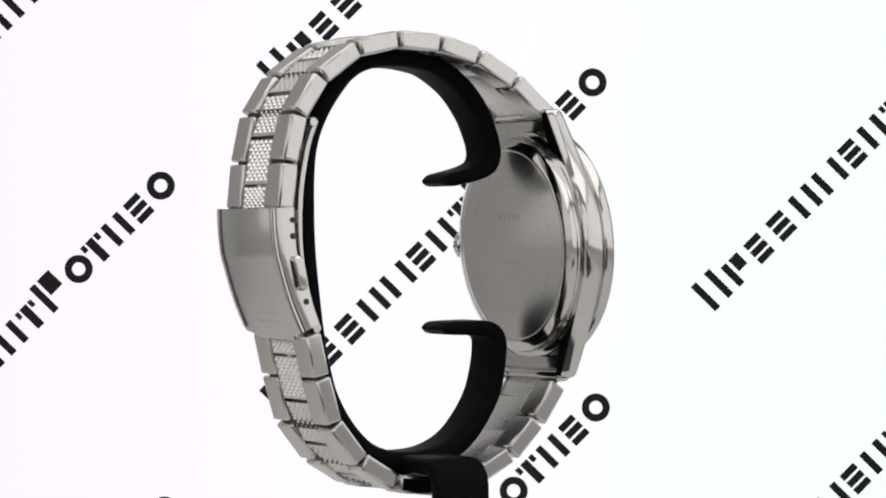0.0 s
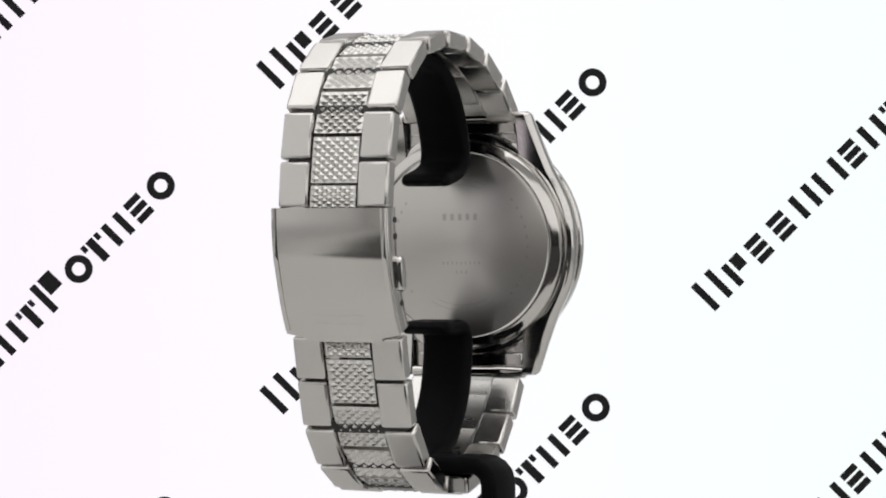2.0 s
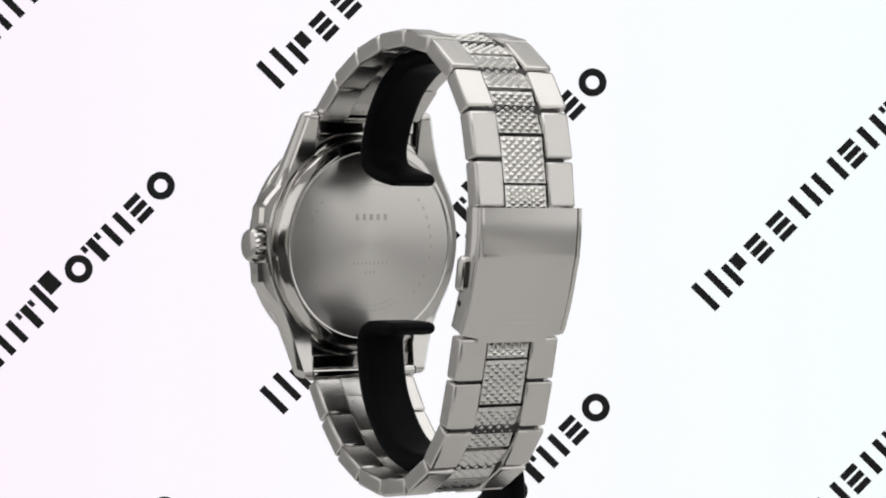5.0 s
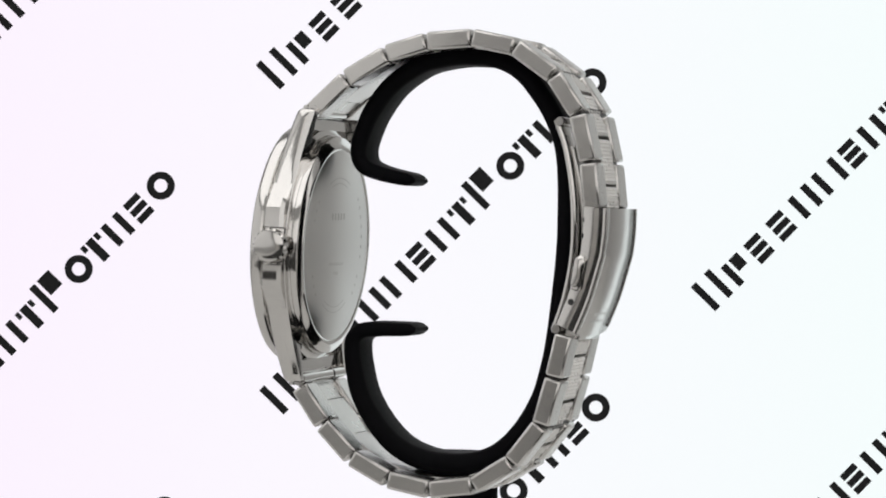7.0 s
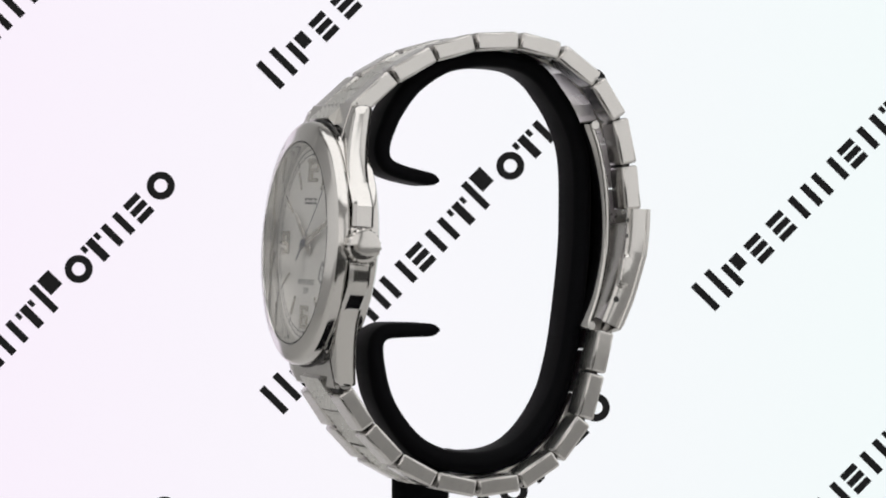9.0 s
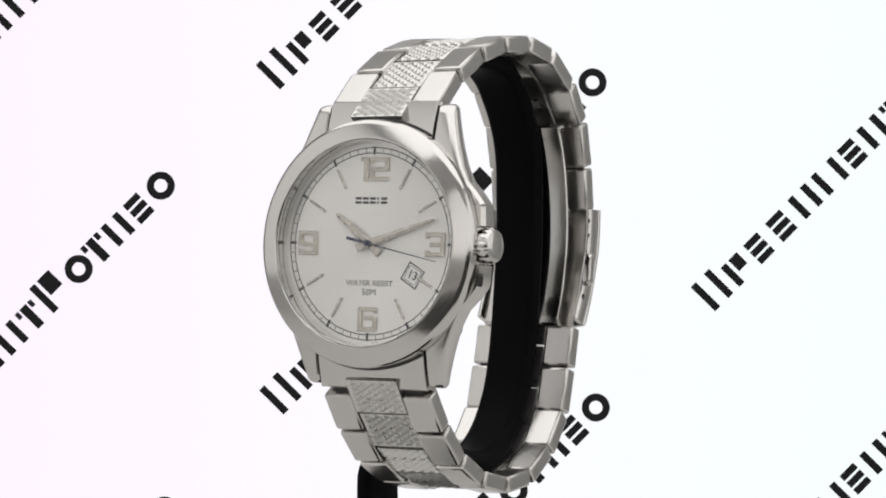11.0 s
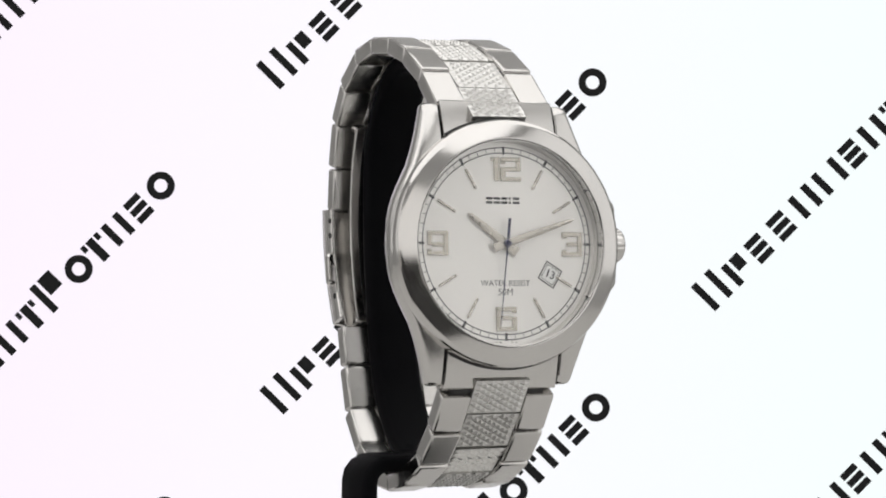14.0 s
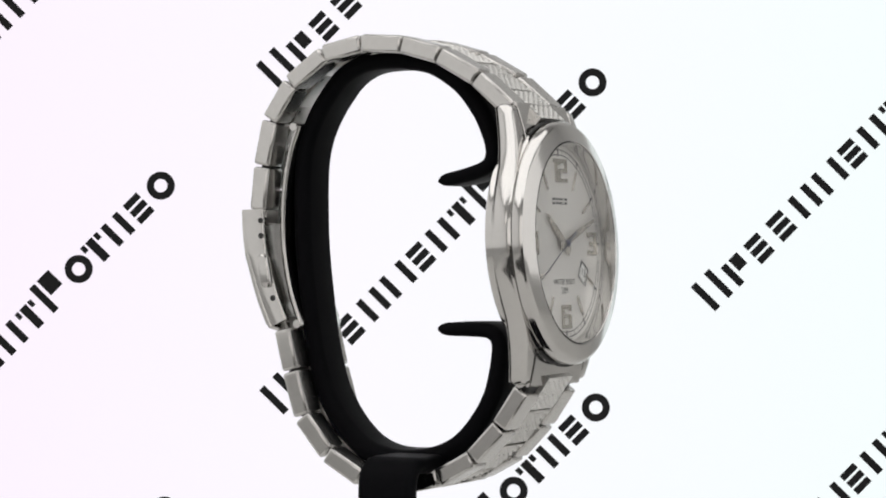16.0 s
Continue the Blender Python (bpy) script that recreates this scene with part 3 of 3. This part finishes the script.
def bracelet():
    outer, middle, pin = link_meshes()
    for chain, sign in ((TOP_CHAIN, 1), (LOW_CHAIN, -1)):
        pts = [Vector(p) for p in chain]
        n = len(pts) - 1

        def frame_at(a, b, across, lift=0.0, sx=1.0, sy=1.0):
            mid, t = (a + b) / 2, (b - a).normalized()
            nrm = Vector((-t.y, t.x)) * sign
            y3, z3 = Vector((0, t.x, t.y)), Vector((0, nrm.x, nrm.y))
            x3 = y3.cross(z3)
            c = Vector((across + skew(mid.x), mid.x, mid.y)) + z3 * lift
            m = Matrix.Identity(4)
            m.col[0][:3], m.col[1][:3], m.col[2][:3], m.col[3][:3] = x3, y3, z3, c * 0.001
            return m @ Matrix.Diagonal((sx, sy, 1, 1))

        for i in range(n):
            a, b = pts[i], pts[i + 1]
            length = (b - a).length
            hw = 10.95 - 0.75 * i / n
            for s in (-1, 1):
                part("outer_link", outer, BRUSHED_V, watch, "", frame_at(a, b, s * (hw - 2.85), 0.0, 1, (length - 0.35) / 8.04))
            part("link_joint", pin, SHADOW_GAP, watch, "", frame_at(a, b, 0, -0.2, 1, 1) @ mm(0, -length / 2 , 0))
        # the middle row lies half a link further on
        mids = [pts[0] + (pts[0] - pts[1]) * 0.42] + [(a + b) / 2 for a, b in zip(pts, pts[1:])] + [pts[-1] + (pts[-1] - pts[-2]) * 0.3]
        for i in range(n + 1):
            a, b = mids[i], mids[i + 1]
            lift = 0.2 if i == 0 else 0.0
            part("middle_link", middle, KNURLED, watch, "knurled middle link" if i == 1 else "", frame_at(a, b, 0, lift, (10.95 - 0.95 * i / n - 5.75) / 4.75, ((b - a).length - 0.4) / 8.0))


def clasp_parts():
    line = spline(side([(1136, 370), (1134, 412), (1129.5, 448), (1128.5, 454), (1126, 462), (1105, 530), (1080, 588), (1075, 598)]), 0.7)

    def out_line(d):
        n = len(line) - 1
        res = []
        for i, p in enumerate(line):
            t = (line[min(n, i + 1)] - line[max(0, i - 1)]).normalized()
            res.append(p + Vector((-t.y, t.x)) * d)
        return res

    bm = bmesh.new()
    sweep(bm, line, lambda f: [(a, o) for a, o in rounded(21.4 if f < 0.96 else 14.5, 0.9, 0.3, 2)], skew)
    clasp = part("clasp", bm, CLASP, watch, "brushed folding clasp with pushers, closed")
    for s in (-1, 1):
        bm = bmesh.new()
        sweep(bm, out_line(-2.0)[:-2], lambda f: [(s * 10.25 + a, o) for a, o in rounded(0.9, 3.9 - 0.6 * f, 0.3, 2)], skew)
        wall = part("clasp_side", bm, POLISHED, clasp)
        bm = bmesh.new()
        sweep(bm, out_line(0.46)[:-3], lambda f: [(s * 10.2 + a, o) for a, o in rounded(0.85, 0.24, 0.1, 2)], skew)
        part("clasp_edge", bm, POLISHED, clasp, "polished raised edge")
        for x, y, r in ((1101, 390, 0.5), (1100, 418, 0.55), (1075, 532, 0.55)):
            p = side([(x, y)])[0]
            bm = bmesh.new()
            ring_shape(bm, [(0, 0), (r, 0), (r, 0.2), (0, 0.2)], 16)
            part("pin_hole", bm, SHADOW_GAP, clasp, "", mm(skew(p[0]) + s * 10.55, p[0], p[1]) @ pose(0, 0, 0, 0, 90 * s, 0))
        a, b = side([(1095, 452), (1084, 512)])
        mid = ((a[0] + b[0]) / 2, (a[1] + b[1]) / 2)
        bm = bmesh.new()
        prof = rounded(6.2, 2.0, 0.9, 5)
        secs = [[(x * q, y * q, z) for x, y in prof] for z, q in ((0, 1), (0.9, 1), (1.25, 0.9), (1.35, 0.7))]
        loft(bm, secs)
        part("pusher", bm, POLISHED, clasp, "polished oval pusher", mm(skew(mid[0]) + s * 10.45, mid[0], mid[1]) @ pose(0, 0, 0, -10, 0, 0) @ pose(0, 0, 0, 0, 90 * s, 0))
    # maker's mark pressed into the plate, as plain bars
    n = len(line) - 1
    i = int(n * 0.83)
    t = (line[i + 1] - line[i - 1]).normalized()
    for k in range(5):
        bm = bmesh.new()
        w = (1.7, 1.7, 1.6, 0.4, 1.7)[k]
        x = (-4.2, -2.1, 0, 1.4, 2.9)[k]
        for y0 in (-0.85, 0.55):
            box(bm, x - w / 2, x + w / 2, y0, y0 + 0.3, -0.05, 0.055, 0.02, 1)
        m = Matrix.Identity(4)
        y3, z3 = Vector((0, t.x, t.y)), Vector((0, -t.y, t.x))
        x3 = y3.cross(z3)
        m.col[0][:3], m.col[1][:3], m.col[2][:3] = x3, y3, z3
        c = line[i] + Vector((-t.y, t.x)) * 0.45
        m.col[3][:3] = Vector((skew(c.x) + 0.5, c.x, c.y)) * 0.001
        part("pressed_bar", bm, CLASP, clasp, "", m, 0)
    # folded inner leaves
    leafs = spline(side([(1040, 215), (1058, 270), (1070, 350), (1070, 440), (1056, 520), (1036, 580)]), 1.0)
    bm = bmesh.new()
    sweep(bm, leafs, lambda f: [(a, o) for a, o in rounded(15.5, 1.0, 0.3, 2)], skew)
    part("fold_leaf", bm, POLISHED, clasp, "polished inner leaf of the clasp")
    leafs = spline(side([(1062, 262), (1080, 350), (1082, 440), (1068, 520)]), 1.0)
    bm = bmesh.new()
    sweep(bm, leafs, lambda f: [(a, o) for a, o in rounded(11, 1.0, 0.3, 2)], skew)
    part("fold_leaf", bm, BRUSHED_V, clasp)
    for x, y in ((1047, 218), (1040, 580)):
        p = side([(x, y)])[0]
        bm = bmesh.new()
        ring_shape(bm, [(0, -8.0), (0.75, -8.0), (0.85, -7.8), (0.85, 7.8), (0.75, 8.0), (0, 8.0)], 20)
        part("hinge_pin", bm, POLISHED, clasp, "", mm(skew(p[0]), p[0], p[1]) @ pose(0, 0, 0, 0, 90, 0))


def stand_parts():
    path = spline(side([(756, 321), (718, 314), (683, 305), (660, 294), (651, 278), (651, 258), (659, 232), (676, 196), (711, 152), (762, 118), (803, 107), (848, 103), (903, 109),
                        (946, 131), (978, 168), (1003, 208), (1021, 255), (1028, 310), (1028, 400), (1025, 455), (1018, 520), (1008, 595), (997, 650), (981, 702), (950, 755), (912, 794),
                        (870, 814), (820, 819), (765, 811), (718, 788), (681, 749), (653, 700), (641, 650), (638, 615), (643, 596), (660, 585), (690, 583), (725, 583), (757, 583)], 2.8), 0.8)

    def sec(f):
        d = min(f, 1 - f)
        th = 2.3 + min(1.0, d / 0.12) * 1.1 + 0.8 * max(0, 1 - abs(f - 0.72) / 0.14)
        w = 9.6
        if d < 0.012:
            k = max(0.25, math.sqrt(max(0.0, 1 - (1 - d / 0.012) ** 2)))
            return rounded(w - 2.4 * (1 - k), th * k, 0.48 * th * k, 4)
        return rounded(w, th, 0.48 * th, 4)

    bm = bmesh.new()
    sweep(bm, path, sec, lambda y: 2.8)
    part("cuff", bm, PLASTIC, stand, "black C-shaped cuff with two inward lips")
    # bracket that leaves the cuff sideways and bends down to the table
    pts = spline([(1.0, -41.8 + BASE), (-8.0, -41.8 + BASE), (-11.2, -41.9 + BASE), (-13.2, -43.6 + BASE), (-13.6, -46.5 + BASE), (-13.6, -60.0 + BASE), (-13.6, -158.5 + BASE)], 1.5)
    bm = bmesh.new()
    n = len(pts) - 1
    rows = []
    for i, p in enumerate(pts):
        t = (pts[min(n, i + 1)] - pts[max(0, i - 1)]).normalized()
        nrm = Vector((-t.y, t.x))
        rows.append([(p.x + nrm.x * o, a + 2.5, p.y + nrm.y * o) for a, o in rounded(11.0, 3.0, 1.2, 3)])
    loft(bm, rows)
    part("bracket", bm, PLASTIC, stand, "flat black arm bent down to the table")
    bm = bmesh.new()
    ring_shape(bm, [(0, -159.9 + BASE), (58, -159.9 + BASE), (60, -158 + BASE), (58, -154.5 + BASE), (0, -154.5 + BASE)], 96)
    part("foot", bm, PLASTIC, stand, "round black turntable foot")


case_parts()
SECOND_HAND = dial_parts()
bracelet()
clasp_parts()
stand_parts()
backdrop_print()


def motions():
    """The stand turns with the watch at a steady pace; the second hand runs on."""
    turn = [120.51, 138.91, 157.18, 175.66, 194.93, 214.22, 233.5, 252.7, 271.83, 290.93, 309.97, 328.87, 347.45, 366.05, 385.63, 404.92, 424.27]
    rows = [(float(k), pose(AXIS_X, 0, Z0 - BASE * 0.001, 0, 0, a)) for k, a in enumerate(turn)]
    walk(watch, rows)
    walk(stand, rows)
    walk(SECOND_HAND, [(float(t), CASE @ clock(147.0 + 28.1 * (t - 12.6))) for t in range(17)])


motions()
